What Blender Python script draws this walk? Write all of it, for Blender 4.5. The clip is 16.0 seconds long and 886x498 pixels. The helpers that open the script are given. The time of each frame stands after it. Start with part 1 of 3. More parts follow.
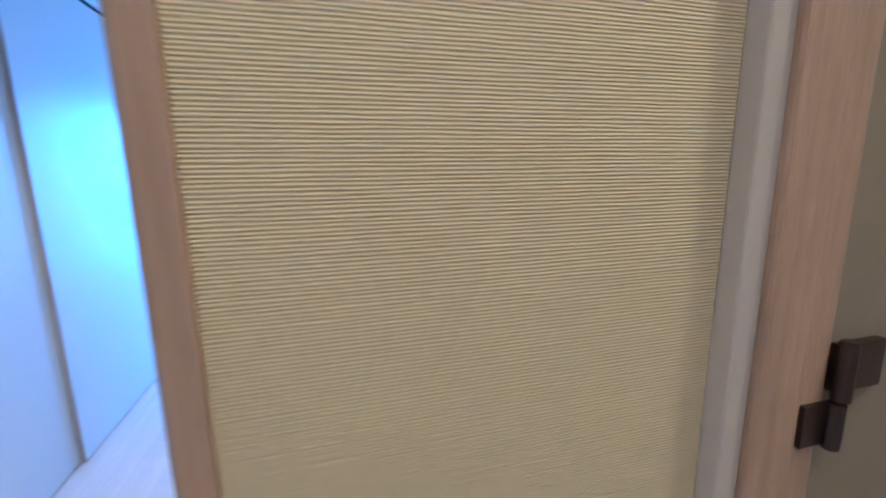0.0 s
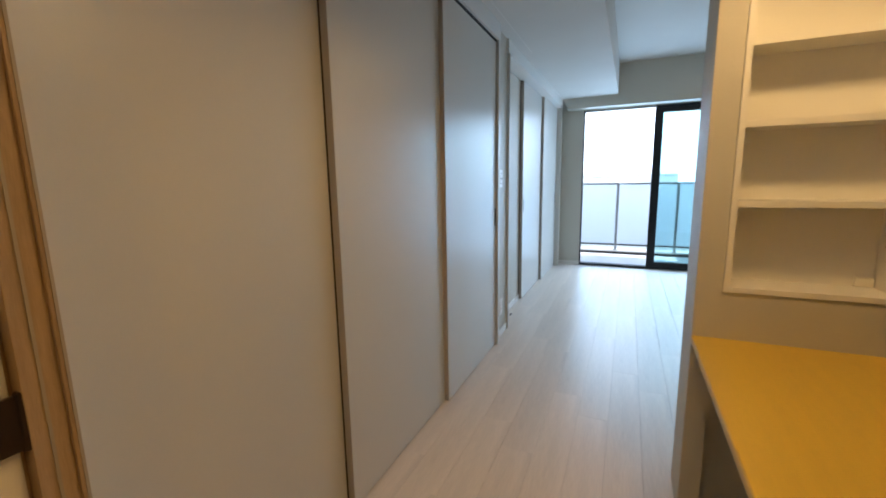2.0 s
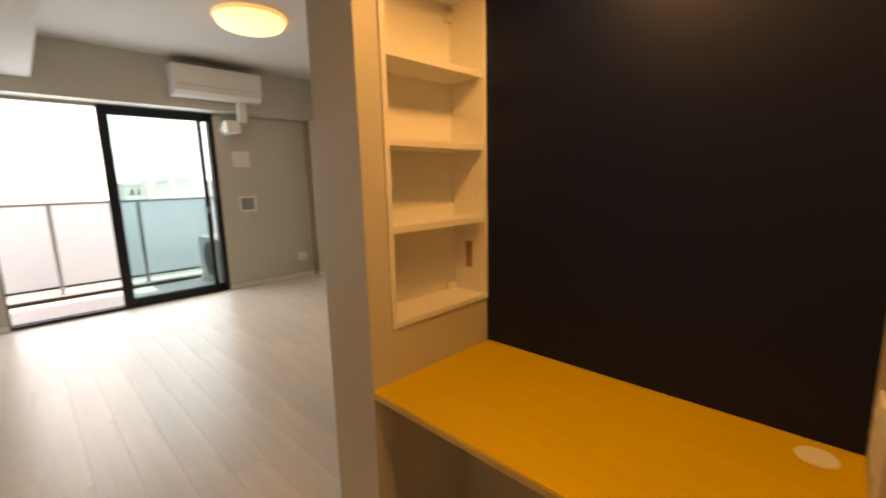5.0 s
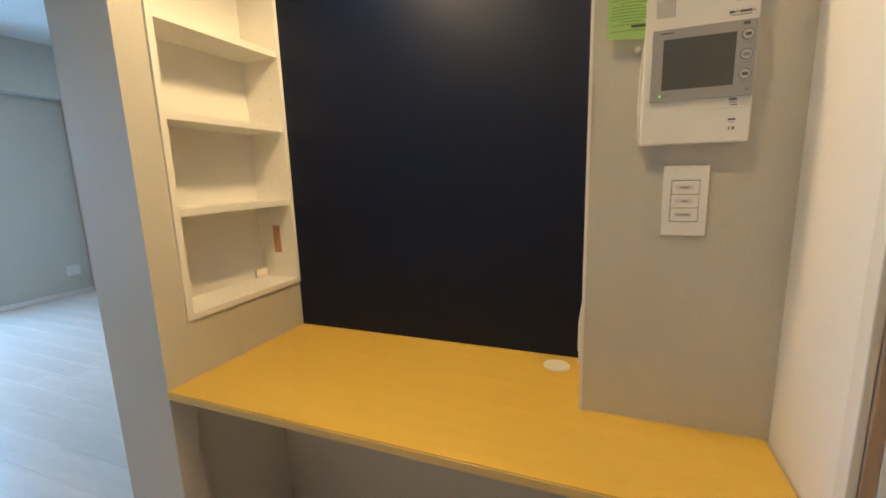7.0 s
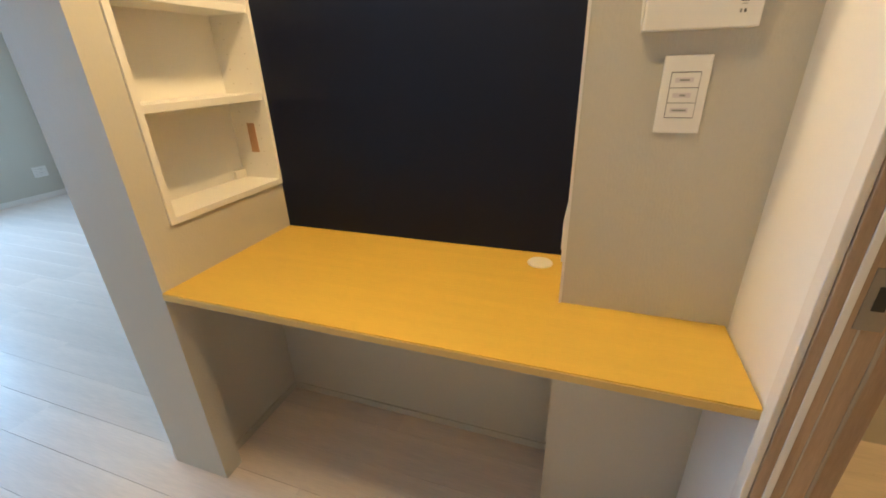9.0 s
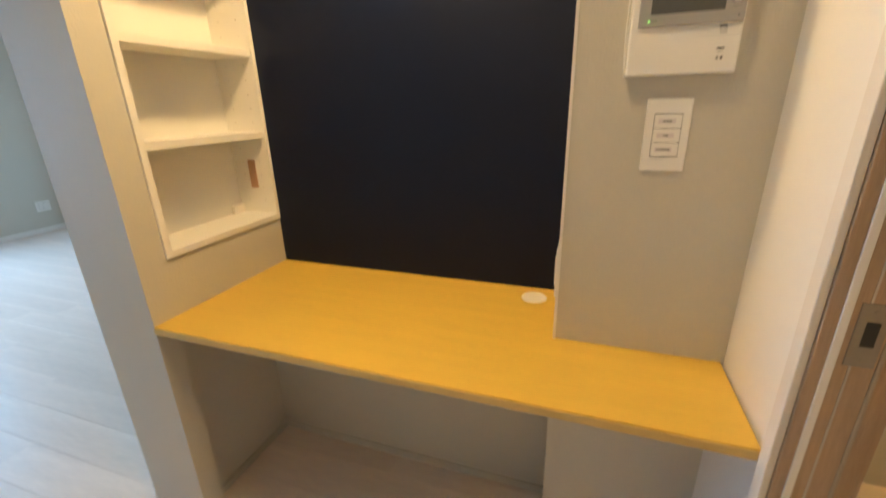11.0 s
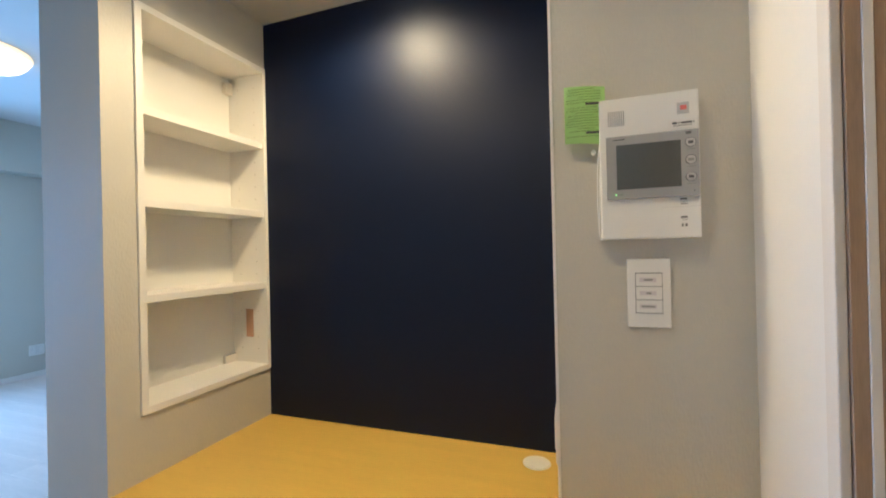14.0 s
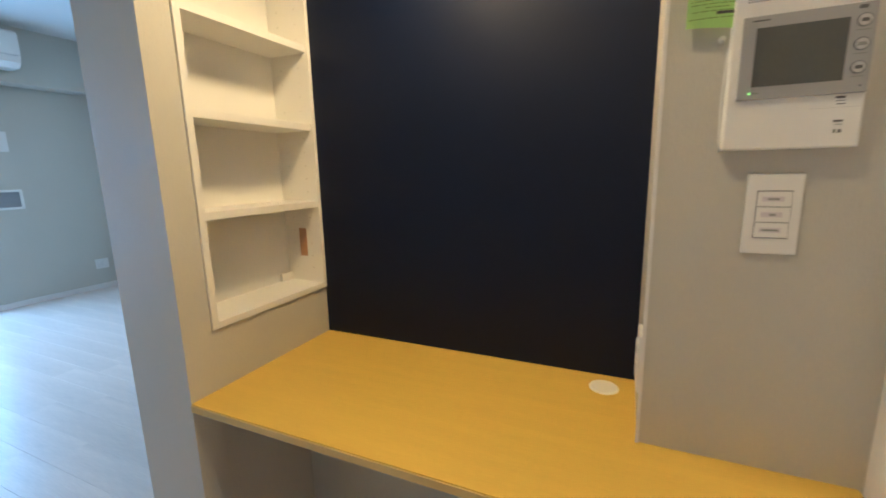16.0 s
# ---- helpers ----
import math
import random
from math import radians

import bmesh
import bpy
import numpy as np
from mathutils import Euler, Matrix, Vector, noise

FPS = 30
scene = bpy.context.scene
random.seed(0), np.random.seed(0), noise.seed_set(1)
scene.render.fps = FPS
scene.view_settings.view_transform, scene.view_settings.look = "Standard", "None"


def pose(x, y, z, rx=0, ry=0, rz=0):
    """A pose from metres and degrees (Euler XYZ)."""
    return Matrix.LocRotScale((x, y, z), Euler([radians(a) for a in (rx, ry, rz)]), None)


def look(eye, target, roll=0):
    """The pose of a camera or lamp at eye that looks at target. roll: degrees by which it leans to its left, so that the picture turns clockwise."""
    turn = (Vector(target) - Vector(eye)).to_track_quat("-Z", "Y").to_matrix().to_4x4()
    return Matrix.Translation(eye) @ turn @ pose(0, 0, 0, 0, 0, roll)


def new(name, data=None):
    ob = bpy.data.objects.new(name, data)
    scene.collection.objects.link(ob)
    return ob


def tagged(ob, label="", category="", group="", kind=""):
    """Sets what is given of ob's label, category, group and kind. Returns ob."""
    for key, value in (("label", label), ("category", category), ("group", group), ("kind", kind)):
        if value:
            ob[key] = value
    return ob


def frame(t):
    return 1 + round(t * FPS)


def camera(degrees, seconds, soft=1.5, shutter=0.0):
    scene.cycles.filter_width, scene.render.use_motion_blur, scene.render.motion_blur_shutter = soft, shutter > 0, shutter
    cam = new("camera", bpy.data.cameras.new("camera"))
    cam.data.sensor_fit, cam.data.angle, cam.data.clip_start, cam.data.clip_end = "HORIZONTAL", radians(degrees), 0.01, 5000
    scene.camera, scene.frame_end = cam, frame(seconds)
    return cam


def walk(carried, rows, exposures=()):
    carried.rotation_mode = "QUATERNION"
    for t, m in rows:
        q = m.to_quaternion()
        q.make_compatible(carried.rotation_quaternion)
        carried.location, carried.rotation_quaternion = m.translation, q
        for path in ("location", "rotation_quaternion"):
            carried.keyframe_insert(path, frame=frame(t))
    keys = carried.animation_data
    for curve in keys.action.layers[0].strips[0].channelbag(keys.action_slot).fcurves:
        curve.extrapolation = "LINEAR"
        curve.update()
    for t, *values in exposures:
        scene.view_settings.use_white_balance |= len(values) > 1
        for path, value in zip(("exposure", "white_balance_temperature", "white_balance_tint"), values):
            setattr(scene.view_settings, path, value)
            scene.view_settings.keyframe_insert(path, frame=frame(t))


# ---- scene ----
EXPOSURES = [
    (0.0, 2.62, 3235, 15), (0.5, 1.82, 3930, 2), (1.0, 1.68, 4600, 3), (1.5, 1.56, 5150, 7), (2.0, 1.41, 5600, 9), (2.5, 1.28, 6100, 11), (3.0, 1.20, 6500, 13), (3.5, 1.14, 6900, 14), (4.0, 1.20, 7250, 15), (4.5, 1.34, 7750, 19), (5.2, 1.49, 9350, 26),
    (7.3, 2.27, 4380, 4), (8.7, 2.38, 4750, 5), (10.8, 2.39, 5050, 6), (11.4, 2.36, 4800, 5), (12.0, 2.31, 4360, 5), (13.0, 2.28, 4160, 6), (14.0, 2.28, 4080, 6), (15.0, 2.31, 4180, 4), (16.0, 2.14, 4380, 5),
]
cam = camera(93.8, 16.0, soft=1.8, shutter=0.3)
PATH = [
    (0, (0.056, -0.306, 1.286), (0.567, 1.592, 0.916), -0.9),
    (0.5, (-0.006, -0.387, 1.268), (0.001, 1.585, 0.937), -1.3),
    (1, (-0.055, -0.372, 1.247), (-0.447, 1.562, 0.923), -1.2),
    (1.5, (-0.096, -0.347, 1.238), (-0.751, 1.514, 0.912), -1.0),
    (2, (-0.221, -0.244, 1.24), (-1.026, 1.557, 0.912), -1.0),
    (2.5, (-0.326, -0.088, 1.242), (-1.18, 1.689, 0.91), -0.8),
    (3, (-0.424, 0.152, 1.239), (-1.236, 1.948, 0.904), -0.7),
    (3.5, (-0.449, 0.359, 1.236), (-1.108, 2.217, 0.9), -0.7),
    (4, (-0.472, 0.472, 1.241), (-0.535, 2.443, 0.908), -0.8),
    (4.5, (-0.581, 0.49, 1.28), (0.238, 2.286, 0.958), -1.2),
    (5, (-0.632, 0.418, 1.283), (0.775, 1.803, 0.96), -1.5),
    (5.2, (-0.636, 0.399, 1.275), (0.903, 1.633, 0.949), -1.9),
    (7.3, (-0.651, 0.309, 1.226), (1.186, 1.0, 0.844), -1.6),
    (7.5, (-0.651, 0.311, 1.232), (1.182, 0.99, 0.807), -1.7),
    (8, (-0.651, 0.313, 1.23), (1.157, 0.965, 0.676), -1.7),
    (8.5, (-0.645, 0.315, 1.223), (1.106, 0.946, 0.492), -1.7),
    (8.7, (-0.643, 0.317, 1.225), (1.076, 0.938, 0.413), -1.8),
    (10.8, (-0.64, 0.301, 1.253), (1.072, 0.922, 0.425), -1.8),
    (11, (-0.644, 0.301, 1.231), (1.134, 0.935, 0.57), -1.5),
    (11.5, (-0.652, 0.292, 1.258), (1.192, 0.949, 0.848), -1.5),
    (12, (-0.663, 0.286, 1.292), (1.218, 0.947, 1.146), -1.5),
    (12.5, (-0.665, 0.274, 1.3), (1.217, 0.945, 1.396), -1.5),
    (13, (-0.668, 0.27, 1.298), (1.204, 0.934, 1.534), -1.4),
    (13.5, (-0.66, 0.271, 1.289), (1.216, 0.938, 1.478), -1.3),
    (14, (-0.636, 0.277, 1.256), (1.249, 0.945, 1.262), -1.3),
    (14.5, (-0.629, 0.283, 1.25), (1.25, 0.945, 1.077), -1.4),
    (15, (-0.626, 0.288, 1.244), (1.238, 0.952, 0.953), -1.4),
    (15.5, (-0.613, 0.303, 1.243), (1.225, 1.008, 0.891), -1.4),
    (16, (-0.592, 0.391, 1.245), (1.205, 1.189, 0.879), -1.2),
]
walk(cam, [(t, look(eye, target, roll)) for t, eye, target, roll in PATH], EXPOSURES)

# ---- world and light ----
SUN_EL, SUN_ROT = 46.0, 108.0
world = bpy.data.worlds.new("sky")
scene.world = world
world.use_nodes = True
wn = world.node_tree.nodes
sky = wn.new("ShaderNodeTexSky")
sky.sky_type = "NISHITA"
sky.sun_disc = False
sky.sun_elevation, sky.sun_rotation = radians(SUN_EL), radians(SUN_ROT)
wn["Background"].inputs["Strength"].default_value = 0.15
world.node_tree.links.new(sky.outputs["Color"], wn["Background"].inputs["Color"])


def lamp(name, kind, m, energy, color, **settings):
    data = bpy.data.lights.new(name, kind)
    data.energy, data.color = energy, color
    for key, value in settings.items():
        if key == "size":
            data.size = value
        elif key == "size_y":
            data.size_y = value
        elif key == "angle":
            data.angle = value
        elif key == "spread":
            data.spread = value
        elif key == "shape":
            data.shape = value
        elif key == "radius":
            data.shadow_soft_size = value
        elif key == "cone":
            data.spot_size, data.spot_blend = value, 0.45
    ob = new(name, data)
    ob.matrix_world = m
    return ob


sd = Vector((math.sin(radians(SUN_ROT)) * math.cos(radians(SUN_EL)), math.cos(radians(SUN_ROT)) * math.cos(radians(SUN_EL)), math.sin(radians(SUN_EL))))
lamp("sun", "SUN", look(sd * 40, (0, 0, 0)), 2.8, (1.0, 0.95, 0.88), angle=radians(0.5))
WARM, AMBER = (1.0, 0.565, 0.185), (1.0, 0.525, 0.125)
lamp("niche_light", "SPOT", look((0.262, 0.83, 2.010), (0.262, 0.83, 0)), 7.0, WARM, cone=radians(168), radius=0.058)
lamp("corridor_light", "AREA", look((-0.30, 0.62, 2.262), (-0.30, 0.62, 0)), 1.0, WARM, shape="DISK", size=0.085, spread=radians(125))
lamp("ceiling_lamp_light", "AREA", look((0.905, 4.07, 2.535), (0.905, 4.07, 0)), 1.7, WARM, shape="DISK", size=0.46)
lamp("window_daylight", "AREA", look((0.14, 5.895, 1.09), (0.14, 0.0, 1.09)), 13.5, (0.525, 0.765, 1.0), shape="RECTANGLE", size=1.90, size_y=2.05)
lamp("hall_light", "AREA", look((-0.15, -0.80, 2.270), (-0.15, -0.80, 0)), 1.6, AMBER, shape="DISK", size=0.09, spread=radians(160))
lamp("hall_corner_light", "AREA", look((0.70, -0.44, 2.270), (0.70, -0.44, 0)), 1.3, AMBER, shape="DISK", size=0.07, spread=radians(160))


# ---- materials ----
def material(name, color, rough=0.6, metal=0.0, var=0.08, scale=6.0, fine=180.0, bump=0.05, coat=0.0, stretch=(1, 1, 1), rand=0.0, spec=0.5):
    """A painted or plain surface: two scales of mottling, fine relief, slight gloss variation."""
    m = bpy.data.materials.new(name)
    m.use_nodes = True
    n, l = m.node_tree.nodes, m.node_tree.links
    b = n["Principled BSDF"]
    co = n.new("ShaderNodeTexCoord")
    mp = n.new("ShaderNodeMapping")
    mp.inputs["Scale"].default_value = stretch
    l.new(co.outputs["Object"], mp.inputs["Vector"])
    big, small = n.new("ShaderNodeTexNoise"), n.new("ShaderNodeTexNoise")
    big.inputs["Scale"].default_value, big.inputs["Detail"].default_value = scale, 4
    small.inputs["Scale"].default_value, small.inputs["Detail"].default_value = fine, 3
    for t in (big, small):
        l.new(mp.outputs["Vector"], t.inputs["Vector"])
    mix = n.new("ShaderNodeMix")
    mix.data_type = "FLOAT"
    mix.inputs[0].default_value = 0.35
    l.new(big.outputs["Fac"], mix.inputs[2])
    l.new(small.outputs["Fac"], mix.inputs[3])
    ramp = n.new("ShaderNodeValToRGB")
    lo, hi = 1.0 - var, 1.0 + var
    ramp.color_ramp.elements[0].position, ramp.color_ramp.elements[1].position = 0.3, 0.7
    ramp.color_ramp.elements[0].color = (*[min(1, c * lo) for c in color], 1)
    ramp.color_ramp.elements[1].color = (*[min(1, c * hi) for c in color], 1)
    l.new(mix.outputs[0], ramp.inputs["Fac"])
    out = ramp.outputs["Color"]
    if rand:
        info = n.new("ShaderNodeObjectInfo")
        rng = n.new("ShaderNodeMapRange")
        rng.inputs["To Min"].default_value, rng.inputs["To Max"].default_value = 1 - rand, 1 + rand
        l.new(info.outputs["Random"], rng.inputs["Value"])
        hsv = n.new("ShaderNodeHueSaturation")
        l.new(rng.outputs["Result"], hsv.inputs["Value"])
        l.new(out, hsv.inputs["Color"])
        out = hsv.outputs["Color"]
    l.new(out, b.inputs["Base Color"])
    rr = n.new("ShaderNodeMapRange")
    rr.inputs["To Min"].default_value, rr.inputs["To Max"].default_value = rough * 0.9, min(1, rough * 1.1)
    l.new(big.outputs["Fac"], rr.inputs["Value"])
    l.new(rr.outputs["Result"], b.inputs["Roughness"])
    b.inputs["Metallic"].default_value = metal
    b.inputs["Coat Weight"].default_value = coat
    b.inputs["Specular IOR Level"].default_value = spec
    if bump:
        bp = n.new("ShaderNodeBump")
        bp.inputs["Strength"].default_value, bp.inputs["Distance"].default_value = bump, 0.002
        l.new(small.outputs["Fac"], bp.inputs["Height"])
        l.new(bp.outputs["Normal"], b.inputs["Normal"])
    return m


def emitter(name, color, strength):
    m = bpy.data.materials.new(name)
    m.use_nodes = True
    b = m.node_tree.nodes["Principled BSDF"]
    b.inputs["Base Color"].default_value = (0.8, 0.8, 0.78, 1)
    b.inputs["Emission Color"].default_value, b.inputs["Emission Strength"].default_value = (*color, 1), strength
    return m


def glass(name, color, rough=0.0):
    m = bpy.data.materials.new(name)
    m.use_nodes = True
    b = m.node_tree.nodes["Principled BSDF"]
    b.inputs["Base Color"].default_value = (*color, 1)
    b.inputs["Transmission Weight"].default_value = 1.0
    b.inputs["Roughness"].default_value, b.inputs["IOR"].default_value = rough, 1.45
    return m


def ribbed(name, color, pitch, depth):
    """Wallpaper with fine uneven horizontal ribs."""
    m = material(name, color, rough=0.75, var=0.05, scale=5, fine=90, bump=0)
    n, l = m.node_tree.nodes, m.node_tree.links
    co = n.new("ShaderNodeTexCoord")
    mp = n.new("ShaderNodeMapping")
    mp.inputs["Scale"].default_value = (0.10, 0.10, 1.0)
    l.new(co.outputs["Object"], mp.inputs["Vector"])
    wob = n.new("ShaderNodeTexNoise")
    wob.inputs["Scale"].default_value, wob.inputs["Detail"].default_value = 1.0 / pitch, 3
    l.new(mp.outputs["Vector"], wob.inputs["Vector"])
    wave = n.new("ShaderNodeTexWave")
    wave.bands_direction = "Z"
    wave.inputs["Scale"].default_value = 0.314 / pitch
    wave.inputs["Distortion"].default_value, wave.inputs["Detail"].default_value = 2.2, 2
    wave.inputs["Detail Scale"].default_value = 1.5
    l.new(mp.outputs["Vector"], wave.inputs["Vector"])
    add = n.new("ShaderNodeMath")
    add.operation = "ADD"
    l.new(wave.outputs["Fac"], add.inputs[0])
    l.new(wob.outputs["Fac"], add.inputs[1])
    bp = n.new("ShaderNodeBump")
    bp.inputs["Strength"].default_value, bp.inputs["Distance"].default_value = 1.0, depth
    l.new(add.outputs[0], bp.inputs["Height"])
    l.new(bp.outputs["Normal"], n["Principled BSDF"].inputs["Normal"])
    return m


WALL = material("wall_paper", (0.55, 0.528, 0.455), 0.47, var=0.035, scale=3, fine=240, bump=0.45, stretch=(1, 1, 0.4))
CEIL = material("ceiling_paper", (0.66, 0.64, 0.60), 0.8, var=0.03, scale=3, fine=200, bump=0.25)
RIB = ribbed("ribbed_paper", (0.60, 0.53, 0.30), 0.0021, 0.00038)
PANEL = material("panel_laminate", (0.60, 0.58, 0.53), 0.31, var=0.02, scale=2, fine=260, bump=0.035)
EDGE = material("edge_band", (0.43, 0.39, 0.335), 0.45, var=0.04)
# dark brown for the painted shadow line behind each panel edge
GAPBROWN = material("gap_shade", (0.045, 0.033, 0.022), 0.8, var=0.1)
TRIM = material("white_trim", (0.78, 0.76, 0.72), 0.45, var=0.02, bump=0.02)
SHELF = material("shelf_melamine", (0.80, 0.78, 0.72), 0.4, var=0.012, bump=0.02)
PLANK = material("ash_plank", (0.74, 0.645, 0.555), 0.34, var=0.15, scale=1.25, fine=26, bump=0.03, stretch=(8, 0.5, 1), rand=0.035, spec=0.5)
WOOD = material("brown_frame", (0.39, 0.28, 0.18), 0.42, var=0.24, scale=5, fine=60, bump=0.03, stretch=(14, 14, 0.8))
DESK = material("yellow_desk", (0.64, 0.43, 0.036), 0.42, var=0.05, scale=4, fine=30, bump=0.03, stretch=(9, 0.7, 1))
NAVY = material("navy_panel", (0.0002, 0.0042, 0.026), 0.50, var=0.08, scale=3, fine=300, bump=0.02, spec=0.33)
PLASTIC = material("white_plastic", (0.80, 0.79, 0.75), 0.35, var=0.008, bump=0)
CREAM = material("cream_plastic", (0.78, 0.74, 0.64), 0.4, var=0.01, bump=0)
GREY = material("grey_plastic", (0.36, 0.36, 0.36), 0.4, var=0.02, bump=0)
SCREEN = material("dark_screen", (0.10, 0.108, 0.106), 0.12, var=0.06, scale=14, bump=0)
INK = material("print_ink", (0.10, 0.10, 0.10), 0.6, var=0.05, bump=0)
PALEINK = material("pale_ink", (0.50, 0.49, 0.52), 0.6, var=0.05, bump=0)
RED = material("red_button", (0.66, 0.17, 0.14), 0.4, var=0.03, bump=0)
SOFTINK = material("faded_ink", (0.28, 0.29, 0.26), 0.7, var=0.15, scale=400, bump=0)
DISC = material("button_grey", (0.52, 0.52, 0.51), 0.4, var=0.02, bump=0)
RIM = material("button_rim", (0.17, 0.17, 0.17), 0.5, var=0.02, bump=0)
STRIP = material("label_strip", (0.66, 0.62, 0.64), 0.6, var=0.05, scale=300, bump=0)
GREENINK = material("green_shaded_ink", (0.26, 0.42, 0.12), 0.8, var=0.3, scale=500, bump=0)
GREEN = material("green_paper", (0.62, 0.84, 0.30), 0.8, var=0.03, bump=0.02)
BLACK = material("black_aluminium", (0.009, 0.010, 0.012), 0.5, metal=0.0, var=0.08, bump=0.02, spec=0.3)
STEEL = material("grey_aluminium", (0.32, 0.33, 0.34), 0.4, metal=0.7, var=0.05, bump=0.02)
BRONZE = material("bronze_metal", (0.07, 0.05, 0.04), 0.35, metal=0.8, var=0.1, bump=0.02)
NICKEL = material("nickel_metal", (0.30, 0.28, 0.25), 0.3, metal=0.9, var=0.05, bump=0.02)
FRAMEEDGE = material("frame_edge_paint", (0.50, 0.465, 0.42), 0.5, var=0.04)
CASING = material("casing_paint", (0.69, 0.65, 0.59), 0.5, var=0.03)
BAND = material("tan_edge", (0.60, 0.44, 0.14), 0.45, var=0.03, bump=0)
RAWWOOD = material("raw_wood", (0.42, 0.25, 0.13), 0.7, var=0.2, scale=20, fine=200, bump=0.05)
SEALGLINT = material("beige_seal_and_glint", (0.36, 0.31, 0.24), 0.6, var=0.04, bump=0)
JOINT = material("floor_joint", (0.32, 0.27, 0.225), 0.8, var=0.05, bump=0)
# olive kept darker than the leaf itself: its shade sits in this colour
OLIVESHADE = material("olive_shade_laminate", (0.23, 0.20, 0.14), 0.5, var=0.06, scale=5, fine=80, bump=0.03, stretch=(8, 8, 0.6))
# near-black for gaps, holes and openings, their shade put into the colour
DARK = material("shadow_gap", (0.03, 0.028, 0.025), 0.8, var=0.05, bump=0)
CONCRETE = material("balcony_concrete", (0.72, 0.70, 0.66), 0.85, var=0.06, scale=5, fine=60, bump=0.2)
UNIT = material("beige_steel_casing", (0.46, 0.45, 0.42), 0.5, var=0.04)
# near-white warm tones put distance haze into the far walls and windows
FACADE = material("far_facade", (0.95, 0.90, 0.83), 0.8, var=0.06, scale=0.2, fine=1, bump=0)
FARWIN = material("far_window", (0.84, 0.80, 0.75), 0.8, var=0.1, bump=0)
EARTH = material("far_ground", (0.30, 0.31, 0.28), 0.9, var=0.2, scale=0.05, fine=0.5, bump=0)
FROST = glass("frosted_glass", (0.45, 0.485, 0.535), 0.55)
TINT = glass("tinted_glass", (0.69, 0.865, 0.89), 0.0)
GLOW = emitter("lamp_glow", (1.0, 0.62, 0.22), 0.85)
RIMGLOW = emitter("rim_glow", (1.0, 0.52, 0.13), 0.30)
SPOTGLOW = emitter("downlight_glow", (1.0, 0.64, 0.28), 20.0)
LED = emitter("green_led", (0.3, 1.0, 0.05), 0.5)


# ---- mesh helpers ----
def box_into(bm, x0, x1, y0, y1, z0, z1, bevel=0.0):
    vs = [bm.verts.new((x, y, z)) for x in (x0, x1) for y in (y0, y1) for z in (z0, z1)]
    fs = [bm.faces.new([vs[i] for i in f]) for f in ((0, 1, 3, 2), (4, 6, 7, 5), (0, 4, 5, 1), (2, 3, 7, 6), (0, 2, 6, 4), (1, 5, 7, 3))]
    if bevel:
        bmesh.ops.bevel(bm, geom=list({e for f in fs for e in f.edges}), offset=bevel, segments=2, affect="EDGES", profile=0.6)


def boxes(*bs, bevel=0.0):
    bm = bmesh.new()
    for b in bs:
        box_into(bm, *b, bevel=bevel)
    return bm


def cyl(p, axis, r0, r1, length, seg=32, bevel=0.0):
    """A cylinder or cone that starts at p and runs along axis."""
    bm = bmesh.new()
    bmesh.ops.create_cone(bm, cap_ends=True, segments=seg, radius1=r0, radius2=r1, depth=length)
    if bevel:
        bmesh.ops.bevel(bm, geom=[e for e in bm.edges if len(e.link_faces) == 2 and e.calc_face_angle(0) > 1.0], offset=bevel, segments=2, affect="EDGES")
    q = Vector((0, 0, 1)).rotation_difference(Vector(axis)).to_matrix().to_4x4()
    bmesh.ops.transform(bm, matrix=Matrix.Translation(Vector(p) + Vector(axis) * length / 2) @ q, verts=bm.verts)
    return bm


def lathe(p, profile, seg=48, flip=False):
    """A turned shape round the vertical through p from rows of (radius, height)."""
    bm = bmesh.new()
    rings = []
    for r, h in profile:
        if r < 1e-5:
            rings.append([bm.verts.new((p[0], p[1], p[2] + h))] * seg)
        else:
            rings.append([bm.verts.new((p[0] + r * math.cos(2 * math.pi * i / seg), p[1] + r * math.sin(2 * math.pi * i / seg), p[2] + h)) for i in range(seg)])
    for a, b in zip(rings, rings[1:]):
        for i in range(seg):
            j = (i + 1) % seg
            f = []
            for v in (a[i], a[j], b[j], b[i]):
                if v not in f:
                    f.append(v)
            bm.faces.new(f)
    bmesh.ops.recalc_face_normals(bm, faces=bm.faces)
    for f in bm.faces:
        f.smooth = True
    return bm


def tube(points, r, seg=8):
    bm = bmesh.new()
    rings = []
    pts = [Vector(p) for p in points]
    for i, p in enumerate(pts):
        d = (pts[min(i + 1, len(pts) - 1)] - pts[max(i - 1, 0)]).normalized()
        a = d.orthogonal().normalized()
        b = d.cross(a)
        rings.append([bm.verts.new(p + r * (a * math.cos(2 * math.pi * k / seg) + b * math.sin(2 * math.pi * k / seg))) for k in range(seg)])
    for u, v in zip(rings, rings[1:]):
        for k in range(seg):
            bm.faces.new((u[k], u[(k + 1) % seg], v[(k + 1) % seg], v[k]))
    bm.faces.new(rings[0])
    bm.faces.new(rings[-1])
    bmesh.ops.recalc_face_normals(bm, faces=bm.faces)
    for f in bm.faces:
        f.smooth = True
    return bm


def part(name, bm, mat, parent=None, label=""):
    me = bpy.data.meshes.new(name)
    bm.to_mesh(me)
    bm.free()
    me.materials.append(mat)
    ob = new(name, me)
    if parent:
        ob.parent = parent
        ob.matrix_parent_inverse = parent.matrix_world.inverted()
    return tagged(ob, label)


def thing(name, at, label, category, group=""):
    ob = new(name)
    ob.location = at
    ob.empty_display_size = 0.05
    bpy.context.view_layer.update()
    return tagged(ob, label, category, group)


def setting(name, bm, mat, label="", category=""):
    return tagged(part(name, bm, mat), label, category, kind="structure")


